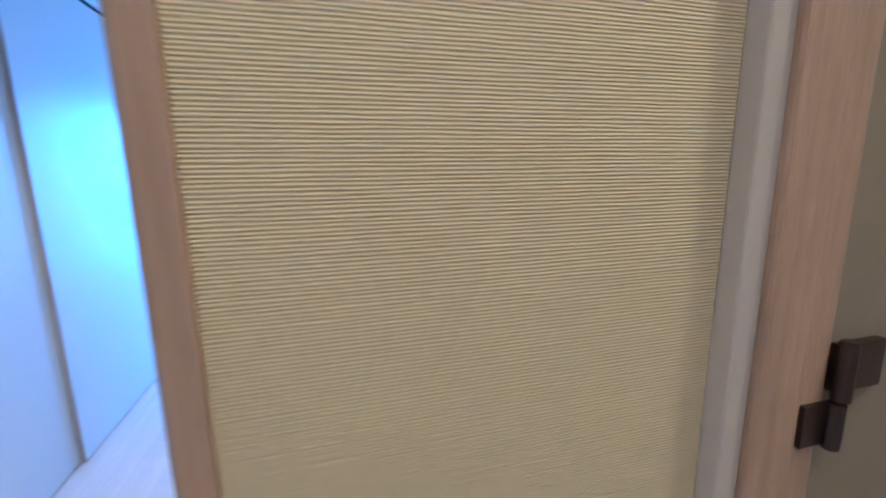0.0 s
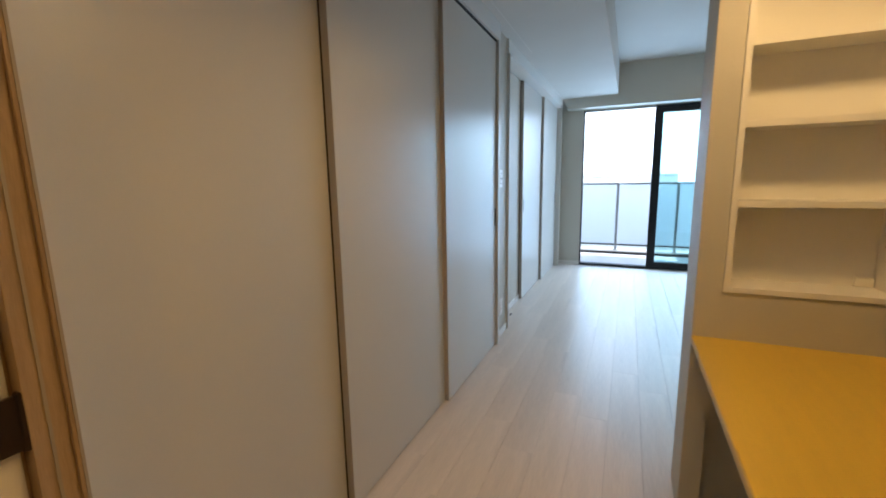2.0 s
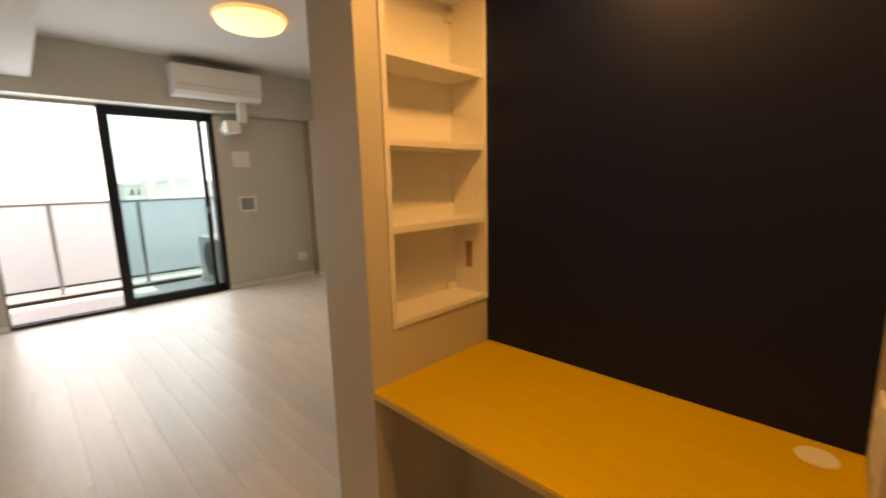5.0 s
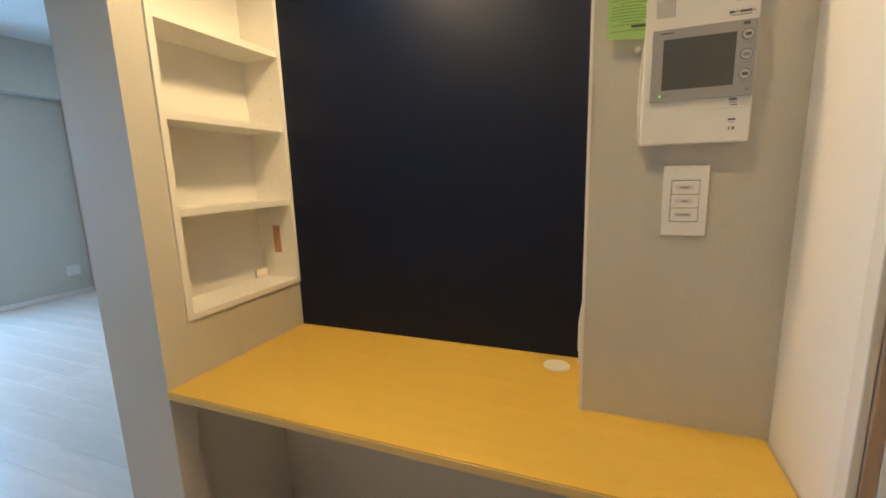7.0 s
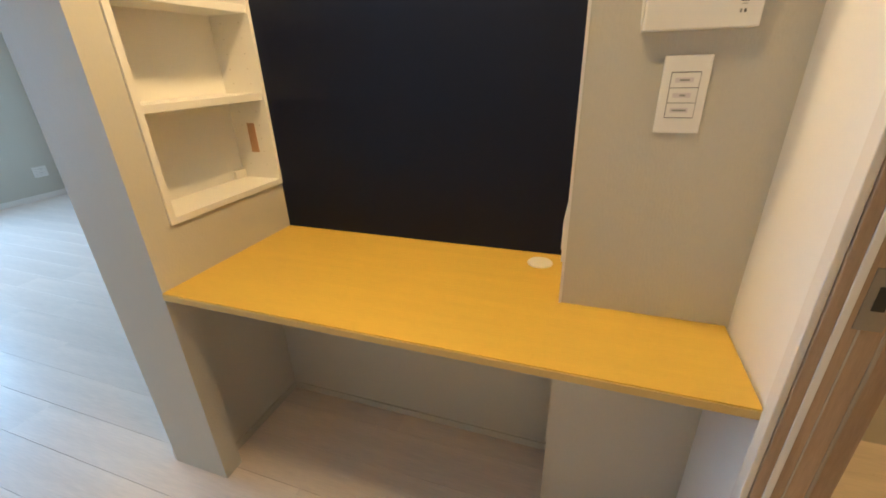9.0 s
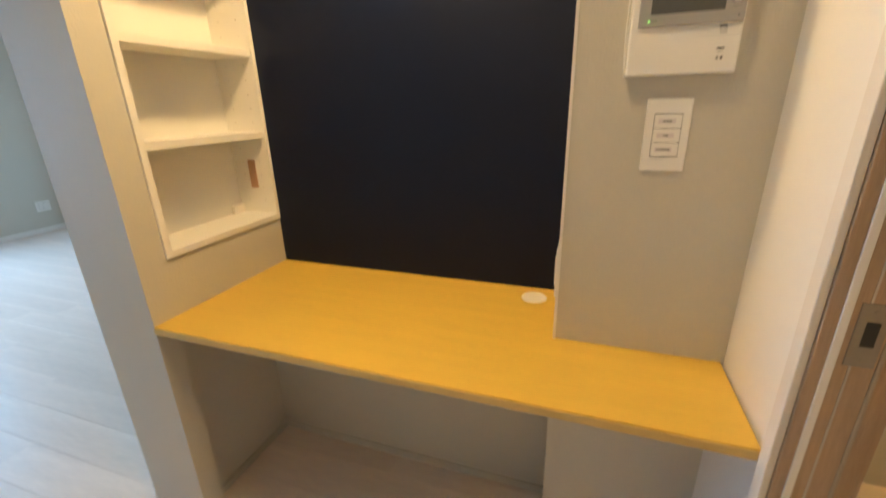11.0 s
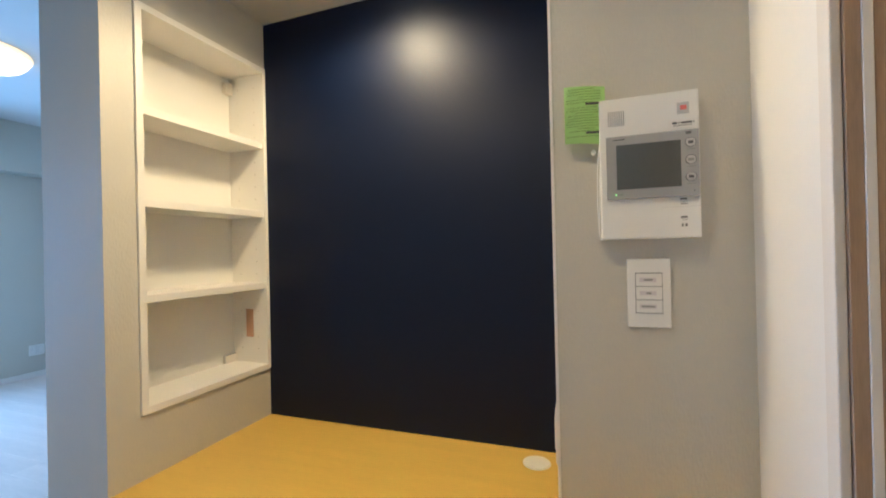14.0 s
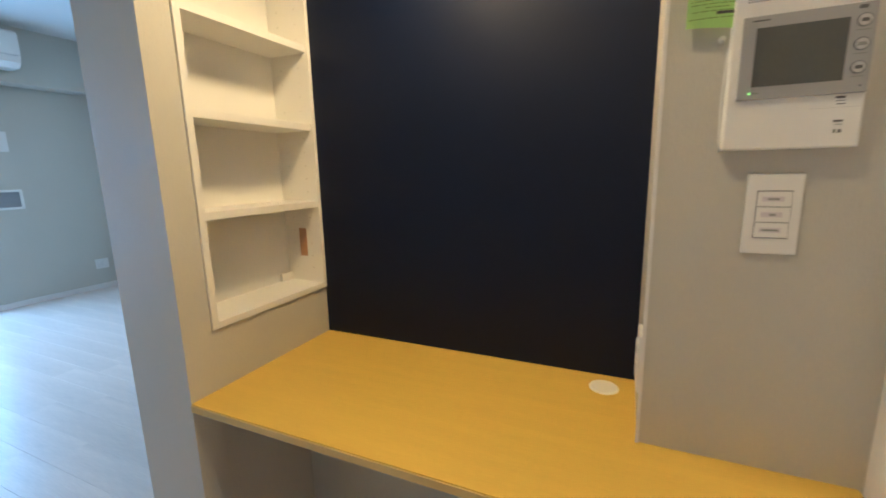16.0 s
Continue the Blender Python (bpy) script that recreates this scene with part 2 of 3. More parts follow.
# ---- plan ----
XL, XR = -1.11, 2.30              # long wall beside the corridor, far side of the living room
YN, YB = 5.916, 5.70              # window wall, bulkhead over it
ZL, ZC, ZN = 2.275, 2.65, 2.05     # low ceiling, living room ceiling, niche ceiling
YW, YW2 = 1.330, 1.550             # wing wall
XLOW = 0.434                      # back of the knee space
XNAVY, XBOX, YBOX = 0.516, 0.247, 0.346
YD0, YD1 = -0.096, 0.0            # wall with the doorway
DESKZ = 0.703

# ---- structure ----
floor = setting("floor", boxes((-1.4, 2.45, -1.75, YN + 0.03, -0.06, -0.010)), JOINT, "pale ash plank floor with dark fine joints", "floor")
setting("wall_north", boxes((-1.4, -0.83, YN, YN + 0.16, -0.05, 2.70), (1.115, 2.45, YN, YN + 0.16, -0.05, 2.70), (-0.83, 1.115, YN, YN + 0.16, 2.135, 2.70), (-0.83, 1.115, YN + 0.02, YN + 0.16, -0.05, 0.018)), WALL, "greige papered wall round the balcony window", "wall")
setting("bulkhead", boxes((-1.035, XR, YB, YN, 2.145, ZC), (-1.4, -1.035, YB + 0.10, YN, 2.20, ZC)), WALL, "greige papered bulkhead above the balcony window", "bulkhead")
setting("wall_east", boxes((XR, XR + 0.12, YW2, YN, -0.05, 2.70)), WALL, "greige papered side wall of the living room", "wall")
setting("wall_south", boxes((XNAVY + 0.115, XR + 0.12, YW2 - 0.12, YW2, -0.05, 2.70)), WALL, "greige papered wall behind the study niche", "wall")
# long wall: solid strips between two sliding door openings, with a closed pocket behind the panels
setting("wall_west", boxes((-1.24, XL, 2.682, 3.008, -0.05, ZL), (-1.42, -1.30, -1.75, YN, -0.05, 2.70), (-1.30, -1.118, 5.74, YN, -0.05, ZL)), WALL, "greige papered wall with two sliding door openings", "wall")
setting("ceiling_low", boxes((-1.42, 0.0, YD0, YW2, ZL, ZL + 0.05), (-1.42, -0.405, YW2, YB, ZL, ZL + 0.05), (-0.455, -0.405, YW2, YB, ZL + 0.05, 2.70), (-0.405, 0.55, YW2 - 0.05, YW2, ZL, 2.70)), CEIL, "pale papered dropped ceiling with a stepped edge", "ceiling")
setting("ceiling", boxes((-0.45, XR + 0.12, YW2 - 0.12, YN, ZC, ZC + 0.05)), CEIL, "pale papered living room ceiling", "ceiling")

setting("ceiling_seam", boxes((-1.020, -1.016, 1.6, 3.43, ZL - 0.0015, ZL)), TRIM, "thin white seam strip in the dropped ceiling", "trim")

# wing wall with the shelf recess, cut back below the desk
SX0, SX1, SZ0, SZ1, SYB = 0.094, 0.502, 0.881, 1.879, 1.485
HX0, HX1, HZ0, HZ1 = SX0 - 0.018, SX1 + 0.014, SZ0 - 0.019, SZ1 + 0.019
setting("wall_wing", boxes(
    (0.0, HX0, YW, YW2, DESKZ - 0.02, ZL), (HX1, 0.635, YW, YW2, DESKZ - 0.02, ZL), (HX0, HX1, YW, YW2, DESKZ - 0.02, HZ0), (HX0, HX1, YW, YW2, HZ1, ZL), (HX0, HX1, SYB, YW2, HZ0, HZ1),
    (0.0, 0.065, YW, YW2, -0.05, DESKZ - 0.02), (0.065, 0.635, YW + 0.055, YW2, -0.05, DESKZ - 0.02)), WALL, "greige papered wing wall between niche and living room", "wall")
setting("wall_niche", boxes((XNAVY + 0.012, XNAVY + 0.12, -0.09, YW, -0.05, ZL + 0.05), (XLOW, XNAVY + 0.012, YBOX, YW + 0.055, -0.05, DESKZ - 0.026), (XBOX, XNAVY + 0.012, 0.0, YBOX, -0.05, ZN + 0.03)), WALL, "greige papered niche wall with a boxed pillar", "wall")
setting("wall_accent", boxes((XNAVY, XNAVY + 0.012, YBOX, YW, DESKZ, ZN)), NAVY, "navy blue satin accent panel above the desk", "accent wall")
setting("ceiling_niche", boxes((0.0, XNAVY + 0.012, 0.0, YW, ZN, ZL)), WALL, "greige papered lowered ceiling of the study niche", "ceiling")
setting("wall_doorway", boxes((-0.004, 0.90, YD0, -0.068, -0.05, ZL + 0.05), (0.03, 0.90, -0.068, 0.0, -0.05, ZL + 0.05), (-1.30, -0.945, YD0, 0.0, -0.05, ZL), (-0.945, 0.03, YD0, -0.0, 2.09, ZL), (-0.006, 0.03, -0.001, 0.0, -0.05, 2.09)), TRIM, "pale wall beside the study niche and door", "wall")
setting("trim_doorway", boxes((-0.034, -0.006, 0.0, 0.011, 0.0, 2.09), bevel=0.002), CASING, "beige door casing edge beside the niche", "trim")
setting("corner_bead", boxes((XBOX - 0.004, XBOX + 0.004, YBOX - 0.003, YBOX + 0.003, DESKZ, ZN)), TRIM, "white corner bead of the boxed pillar", "trim")

# hall
setting("wall_hall_ribbed", boxes((-0.004, 0.80, YD0 - 0.012, YD0, -0.05, 2.30)), RIB, "beige wallpaper with fine horizontal ribs", "wall")
setting("wall_hall", boxes((0.80, 0.92, -1.75, YD0, -0.05, 2.30), (-1.30, 0.92, -1.87, -1.75, -0.05, 2.30)), WALL, "greige papered hall wall", "wall")
setting("ceiling_hall", boxes((-1.42, 0.92, -1.87, YD0, 2.30, 2.35)), CEIL, "pale papered hall ceiling", "ceiling")

BASE = [(-1.118, -0.83, YN - 0.010, YN, 0.0, 0.055), (1.115, XR, YN - 0.010, YN, 0.0, 0.055), (XR - 0.010, XR, YW2, YN - 0.01, 0.0, 0.055), (0.55, XR - 0.01, YW2, YW2 + 0.010, 0.0, 0.055),
        (0.0, 0.55, YW2, YW2 + 0.009, 0.0, 0.055), (XL, XL + 0.009, 2.69, 3.0, 0.0, 0.055)]
for b in BASE:
    setting("baseboard", boxes(b, bevel=0.002), TRIM, "pale low baseboard", "baseboard")
for b in ((XLOW - 0.007, XLOW, YBOX, YW + 0.048, 0.0, 0.028), (0.075, XLOW - 0.007, YW + 0.048, YW + 0.055, 0.0, 0.028)):
    setting("baseboard", boxes(b, bevel=0.001), WALL, "greige low baseboard under the desk", "baseboard")


# ---- doorway between hall and corridor ----
def door_frame():
    t = thing("door_frame", (-0.46, -0.06, 0), "brown woodgrain door frame between hall and corridor", "door frame")
    part("jamb", boxes((-0.037, 0.03, -0.017, -0.001, 0, 2.09), (-0.037, 0.03, -0.042, -0.027, 0, 2.09), (-0.036, 0.03, -0.070, -0.0445, 0, 2.09), (-0.020, -0.004, YD0 - 0.016, -0.070, 0, 2.09), bevel=0.0015), WOOD, t)
    part("edge_strip", boxes((-0.0372, 0.02, -0.0445, -0.042, 0, 2.09)), FRAMEEDGE, t, "pale edge strip")
    part("seal_and_glint", boxes((-0.0385, 0.02, -0.027, -0.017, 0, 2.05), bevel=0.001), TRIM, t, "pale rubber door seal")
    part("seal_and_glint", boxes((-0.0365, -0.0255, -0.076, -0.070, 0, 2.05), bevel=0.002), SEALGLINT, t, "beige strip: right jamb's door seal, left jamb's painted highlight lines")
    part("jamb", boxes((-0.945, -0.905, -0.018, 0.022, 0, 2.09), (-0.945, -0.900, 0.022, 0.030, 0, 2.09), (-0.945, -0.930, -0.030, -0.018, 0, 2.09), bevel=0.0015), WOOD, t)
    # next two pale strips paint highlight lines along the left jamb's edges
    part("seal_and_glint", boxes((-0.905, -0.8985, 0.0265, 0.0305, 0, 2.05)), SEALGLINT, t, "beige strip: right jamb's door seal, left jamb's painted highlight lines")
    part("seal_and_glint", boxes((-0.908, -0.9035, 0.000, 0.004, 0, 2.05)), SEALGLINT, t, "beige strip: right jamb's door seal, left jamb's painted highlight lines")
    part("head", boxes((-0.905, -0.036, -0.066, 0.010, 2.05, 2.09), (-0.925, -0.003, YD0 - 0.016, -0.066, 2.06, 2.09), bevel=0.0015), WOOD, t)
    s = part("strike_plate", boxes((-0.0385, -0.035, -0.066, -0.034, 0.895, 0.985), bevel=0.0008), NICKEL, t, "brushed metal strike plate")
    # near-black block paints the shade of a hole not cut into the plate
    part("latch_hole", boxes((-0.0392, -0.0380, -0.058, -0.044, 0.925, 0.960)), DARK, s)
    for z in (0.944, 0.908):
        part("screw", cyl((-0.0382, -0.051, z + (0.03 if z > 0.92 else -0.004)), (-1, 0, 0), 0.003, 0.003, 0.001, 12), NICKEL, s)
    return t


door_frame()


def hinge(parent, x, y, z, h):
    hg = part("hinge", cyl((x, y, z), (0, 0, 1), 0.008, 0.008, h, 16, 0.001), BRONZE, parent, "dark bronze hinge")
    part("hinge_leaf", boxes((x - 0.003, x + 0.003, y - 0.035, y, z + 0.003, z + h - 0.003)), BRONZE, hg)
    return hg


d = thing("hall_door", (-0.93, -0.4, 0), "open pale hall door folded back against the wall", "door")
part("leaf", boxes((-0.960, -0.922, -0.80, -0.024, 0.008, 2.04), bevel=0.002), TRIM, d)
for hz in (0.25, 0.905, 1.75):
    hinge(d, -0.914, -0.016, hz, 0.080)

FY = YD0 - 0.012
d = thing("side_door", (0.6, FY, 0), "hall cupboard door, olive darkened for shade, on bronze hinges in brown frame", "door")
part("frame_edge", boxes((0.286, 0.304, FY - 0.016, FY, 0, 2.12), bevel=0.002), FRAMEEDGE, d, "pale outer frame edge")
part("frame", boxes((0.304, 0.341, FY - 0.022, FY, 0, 2.10), (0.3445, 0.368, FY - 0.018, FY, 0, 2.10), bevel=0.003), WOOD, d)
part("leaf", boxes((0.371, 0.795, FY - 0.012, FY, 0.008, 2.08), bevel=0.002), OLIVESHADE, d)
h = part("hinge", cyl((0.374, FY - 0.024, 1.132), (0, 0, 1), 0.0055, 0.0055, 0.042, 16, 0.0008), BRONZE, d, "dark bronze hinge")
part("hinge_leaf", boxes((0.377, 0.420, FY - 0.0185, FY - 0.012, 1.134, 1.168)), BRONZE, h)
part("hinge_leaf", boxes((0.347, 0.371, FY - 0.0215, FY - 0.018, 1.100, 1.130)), BRONZE, h)
part("knuckle", cyl((0.371, FY - 0.024, 1.098), (0, 0, 1), 0.0055, 0.0055, 0.033, 16, 0.0008), BRONZE, h)


# ---- sliding doors along the corridor ----
def sliding_panel(y0, y1, face, top, handle, group):
    t = thing("sliding_door", (face - 0.017, (y0 + y1) / 2, 0.006), "pale greige laminate sliding door panel with taupe edges", "sliding door", group)
    part("panel", boxes((face - 0.034, face, y0 + 0.002, y1, 0.008, top), bevel=0.0012), PANEL, t)
    part("edge_band", boxes((face - 0.0270, face - 0.0005, y0, y0 + 0.002, 0.008, top)), EDGE, t, "taupe edge band")
    # this strip draws the shadow between overlapping panels
    part("gap_shade", boxes((face - 0.0335, face - 0.0275, y0 - 0.0015, y0 + 0.002, 0.008, top)), GAPBROWN, t, "dark brown strip painting the gap shadow")
    if handle:
        h = part("handle", boxes((face - 0.001, face + 0.0015, handle - 0.011, handle + 0.011, 0.910, 1.036), bevel=0.0006), STEEL, t, "slim recessed metal pull")
        # near-black block on the pull paints the shade of its recess
        part("recess", boxes((face + 0.0012, face + 0.0022, handle - 0.007, handle + 0.007, 0.918, 1.028)), DARK, h)
    for z in (0.035, top - 0.045):
        part("guide_screw", cyl((face - 0.017, y0 - 0.0015, z), (0, 1, 0), 0.004, 0.004, 0.002, 12), NICKEL, t)
    return t


G1, G2 = "sliding doors of the side room", "sliding doors by the window"
sliding_panel(0.015, 0.925, -1.148, 2.150, None, G1)
sliding_panel(0.892, 1.775, -1.114, 2.150, None, G1)
sliding_panel(1.746, 2.640, -1.090, 2.150, 2.626, G1)
setting("wall_strip", boxes((-1.30, -1.222, 3.018, 3.96, -0.05, 2.166)), WALL, "greige papered fixed wall beside the sliding doors", "wall")
setting("baseboard", boxes((-1.222, -1.213, 3.018, 3.885, 0.0, 0.055), bevel=0.002), TRIM, "pale low baseboard", "baseboard")
t = thing("floor_guide", (-1.165, 3.375, 0), "tiny dark sliding door guide lying on floor", "door guide")
part("guide", boxes((-1.173, -1.157, 3.352, 3.398, 0.0, 0.006), bevel=0.0015), BRONZE, t)
sliding_panel(3.890, 4.830, -1.188, 2.165, 3.935, G2)
sliding_panel(4.796, 5.735, -1.160, 2.165, 5.690, G2)


def opening_trim(name, y0, y1, xf, top, gap):
    t = thing(name, (xf, (y0 + y1) / 2, top), "pale greige frame with a dark sliding track", "door frame")
    part("header", boxes((-1.30, xf, y0 - 0.03, y1 + 0.03, top + gap, ZL), bevel=0.0015), TRIM, t)
    # where near-black, this strip paints the shade of the gap above the panels
    part("track", boxes((-1.28, xf - 0.02, y0, y1, top + 0.004, top + gap)), DARK if gap > 0.01 else TRIM, t, "sliding track")
    part("jamb", boxes((-1.30, xf - 0.004, y1, y1 + 0.036, 0.0, top + gap), bevel=0.0015), PANEL, t)
    return t


t = opening_trim("sliding_frame", 0.0, 2.646, -1.068, 2.152, 0.016)
t = opening_trim("sliding_frame", 3.018, 5.738, -1.095, 2.166, 0.007)
part("jamb", boxes((-1.30, -1.090, 3.004, 3.018, 0.0, 2.173), bevel=0.0015), PANEL, t)


# ---- study niche ----
t = thing("desk", (0.26, 0.67, DESKZ), "yellow laminate built-in desk top fixed between niche walls", "desk")
bm = bmesh.new()
out = [(0.0, 0.006), (0.0, YW), (XNAVY, YW), (XNAVY, YBOX), (XBOX, YBOX), (XBOX, 0.006)]
vs = [bm.verts.new((x, y, DESKZ - 0.021)) for x, y in out]
f = bm.faces.new(vs)
ext = bmesh.ops.extrude_face_region(bm, geom=[f])
bmesh.ops.translate(bm, vec=(0, 0, 0.021), verts=[v for v in ext["geom"] if isinstance(v, bmesh.types.BMVert)])
bmesh.ops.recalc_face_normals(bm, faces=bm.faces)
part("top", bm, DESK, t)
part("edge_band", boxes((-0.0025, 0.0, 0.006, YW, DESKZ - 0.0205, DESKZ - 0.003), bevel=0.0008), BAND, t, "pale yellow edge band")
g = part("cable_cover", cyl((0.446, 0.418, DESKZ), (0, 0, 1), 0.036, 0.034, 0.004, 40, 0.001), CREAM, t, "cream round cable cover")

t = thing("shelf_unit", (0.29, YW, SZ0), "white recessed shelf unit with three empty shelves", "shelf")
fr = 0.017
part("frame", boxes((SX0 - fr, SX0, YW - 0.006, SYB - 0.004, SZ0 - fr, SZ1 + fr), (SX1, SX1 + 0.012, YW - 0.006, SYB - 0.004, SZ0 - fr, SZ1 + fr), (SX0, SX1, YW - 0.006, SYB - 0.004, SZ0 - fr, SZ0), (SX0, SX1, YW - 0.006, SYB - 0.004, SZ1, SZ1 + fr)), SHELF, t)
part("back_panel", boxes((SX0, SX1, SYB - 0.010, SYB - 0.004, SZ0, SZ1)), SHELF, t)
for z in (1.638, 1.403, 1.159):
    part("shelf_board", boxes((SX0 + 0.001, SX1 - 0.001, YW + 0.001, SYB - 0.011, z - 0.020, z), bevel=0.001), SHELF, t)
for yy in (YW + 0.035, YW + 0.105):
    for k in range(22):
        z = 0.93 + k * 0.043
        if min(abs(z - s) for s in (1.63, 1.396, 1.156)) > 0.02:
            part("peg_hole", cyl((SX1 - 0.0004, yy, z), (-1, 0, 0), 0.0017, 0.0017, 0.0006, 8), EDGE, t)
part("notch", boxes((SX1 - 0.0012, SX1, YW + 0.0554, YW + 0.086, 0.970, 1.066)), RAWWOOD, t, "narrow raw wood slot")
part("bracket", boxes((SX1 - 0.05, SX1 - 0.002, SYB - 0.024, SYB - 0.010, SZ0 + 0.002, SZ0 + 0.030), bevel=0.002), CREAM, t)
part("bracket", boxes((SX1 - 0.03, SX1 - 0.002, SYB - 0.030, SYB - 0.010, SZ1 - 0.060, SZ1 - 0.020), bevel=0.002), CREAM, t)

t = thing("downlight", (0.262, 0.83, ZN), "small round recessed warm downlight in niche ceiling", "downlight")
part("ring", lathe((0.262, 0.83, ZN), [(0.052, 0.0), (0.052, -0.004), (0.044, -0.006), (0.040, -0.003), (0.040, 0.0)]), PLASTIC, t)
part("diffuser", lathe((0.262, 0.83, ZN), [(0.039, -0.002), (0.036, -0.008), (0.026, -0.012), (0.012, -0.0135), (0.0, -0.014)]), SPOTGLOW, t)

t = thing("downlight", (-0.30, 0.62, ZL), "small round recessed warm downlight in corridor ceiling", "downlight")
part("ring", lathe((-0.30, 0.62, ZL), [(0.058, 0.0), (0.058, -0.004), (0.050, -0.006), (0.045, -0.003), (0.045, 0.0)]), PLASTIC, t)
part("diffuser", cyl((-0.30, 0.62, ZL - 0.0025), (0, 0, 1), 0.044, 0.044, 0.002), SPOTGLOW, t)

for hx, hy in ((-0.15, -0.80), (0.70, -0.44)):
    t = thing("hall_downlight", (hx, hy, 2.30), "small round recessed warm downlight in hall ceiling", "downlight")
    part("ring", lathe((hx, hy, 2.30), [(0.06, 0.0), (0.06, -0.004), (0.050, -0.006), (0.046, -0.003), (0.046, 0.0)]), PLASTIC, t)

# intercom station
IY0, IY1, IZ0, IZ1 = 0.087, 0.255, 1.269, 1.537
IX = XBOX - 0.028


def iy(u):
    return IY1 - (IY1 - IY0) * u


def iz(v):
    return IZ1 - (IZ1 - IZ0) * v


def lathe_x(at, r0, r1, depth, n=28):
    """A flat ring that faces -x."""
    bm = bmesh.new()
    rows = []
    for r, d in ((r0, 0), (r0, depth), (r1, depth), (r1, 0)):
        rows.append([bm.verts.new((at[0] - d, at[1] + r * math.cos(a * 2 * math.pi / n), at[2] + r * math.sin(a * 2 * math.pi / n))) for a in range(n)])
    for ra, rb in zip(rows, rows[1:]):
        for a in range(n):
            bm.faces.new((ra[a], ra[(a + 1) % n], rb[(a + 1) % n], rb[a]))
    bmesh.ops.recalc_face_normals(bm, faces=bm.faces)
    return bm


def plate(x, u0, u1, v0, v1, th=0.0012, bevel=0.0):
    return boxes((x - th, x, iy(u1), iy(u0), iz(v1), iz(v0)), bevel=bevel)


t = thing("intercom", (XBOX, 0.17, IZ0), "white wall intercom with grey monitor section and green led", "intercom")
part("body", boxes((IX, XBOX, IY0, IY1, IZ0, IZ1), bevel=0.003), PLASTIC, t)
mon = part("monitor", plate(IX, 0.068, 0.985, 0.276, 0.720, 0.006, 0.001), GREY, t, "grey monitor bezel")
MX = IX - 0.006
part("screen", plate(MX, 0.172, 0.812, 0.340, 0.652, 0.0008), SCREEN, mon, "dark glossy screen")
for k, v in enumerate((0.362, 0.478, 0.592)):
    b = part("button", cyl((MX, iy(0.905), iz(v)), (-1, 0, 0), 0.0078, 0.0074, 0.002, 28), DISC, mon, "round pale button")
    part("rim", lathe_x((MX, iy(0.905), iz(v)), 0.0078, 0.0088, 0.0012), RIM, b)
    w = (0.024, 0.028, 0.024)[k]
    part("mark", boxes((MX - 0.0026, MX - 0.002, iy(0.905 + w), iy(0.905 - w), iz(v + 0.010), iz(v - 0.008))), (INK, SOFTINK, INK)[k], b)
    part("caption", plate(MX, 0.862, 0.948, v + 0.044, v + 0.049, 0.0005), SOFTINK, mon)
part("microphone_hole", plate(MX, 0.928, 0.940, 0.682, 0.690, 0.0005), INK, mon)
part("mark", plate(MX, 0.135, 0.26, 0.298, 0.305, 0.0006), INK, mon)
part("mark", plate(MX, 0.86, 0.915, 0.288, 0.306, 0.0006), INK, mon)
part("mark", plate(MX, 0.185, 0.235, 0.683, 0.692, 0.0006), SOFTINK, mon)
part("led", plate(MX, 0.152, 0.168, 0.682, 0.693, 0.0014), LED, mon, "lit green led")
part("button", plate(IX, 0.79, 0.905, 0.085, 0.160, 0.002, 0.0008), DISC, t, "small square alarm button")
part("button_face", plate(IX - 0.002, 0.82, 0.88, 0.105, 0.135, 0.0006), RED, t, "red button face")
bm = bmesh.new()
for i in range(8):
    for k in range(8):
        u, v = 0.095 + i * 0.0225, 0.095 + k * 0.0135
        box_into(bm, IX - 0.0006, IX, iy(u + 0.011), iy(u), iz(v + 0.0068), iz(v))
part("speaker_grille", bm, INK, t)
part("sticker", plate(IX, 0.70, 0.975, 0.198, 0.262, 0.0004), TRIM, t, "white sticker")
part("seam", plate(IX, 0.62, 0.985, 0.788, 0.7895, 0.0003), DISC, t)
for u0, u1, v0, v1, dark in ((0.74, 0.79, 0.214, 0.228, 1), (0.80, 0.815, 0.214, 0.228, 0), (0.825, 0.93, 0.214, 0.228, 1), (0.94, 0.955, 0.216, 0.228, 0), (0.75, 0.93, 0.236, 0.242, 0), (0.80, 0.865, 0.730, 0.742, 1), (0.80, 0.87, 0.752, 0.756, 0), (0.81, 0.87, 0.768, 0.773, 1), (0.805, 0.87, 0.854, 0.866, 1), (0.815, 0.865, 0.876, 0.880, 0), (0.81, 0.83, 0.904, 0.924, 0), (0.845, 0.865, 0.904, 0.924, 1)):
    part("mark", plate(IX - 0.0004, u0, u1, v0, v1, 0.0004), INK if dark else SOFTINK, t)

t = thing("green_tag", (XBOX - 0.01, 0.285, 1.52), "bright green paper notice hanging beside the intercom", "notice")
bm = bmesh.new()
N = 6
grid = [[bm.verts.new((XBOX - 0.012 - 0.010 * math.sin(i / N * 2.2) - 0.003 * j / N, 0.243 + 0.076 * i / N, 1.462 + 0.112 * j / N - 0.006 * (1 - i / N))) for j in range(N + 1)] for i in range(N + 1)]
for i in range(N):
    for j in range(N):
        bm.faces.new((grid[i][j], grid[i + 1][j], grid[i + 1][j + 1], grid[i][j + 1]))
bmesh.ops.solidify(bm, geom=bm.faces[:], thickness=0.0005)
part("sheet", bm, GREEN, t)
rng_tag = random.Random(5)
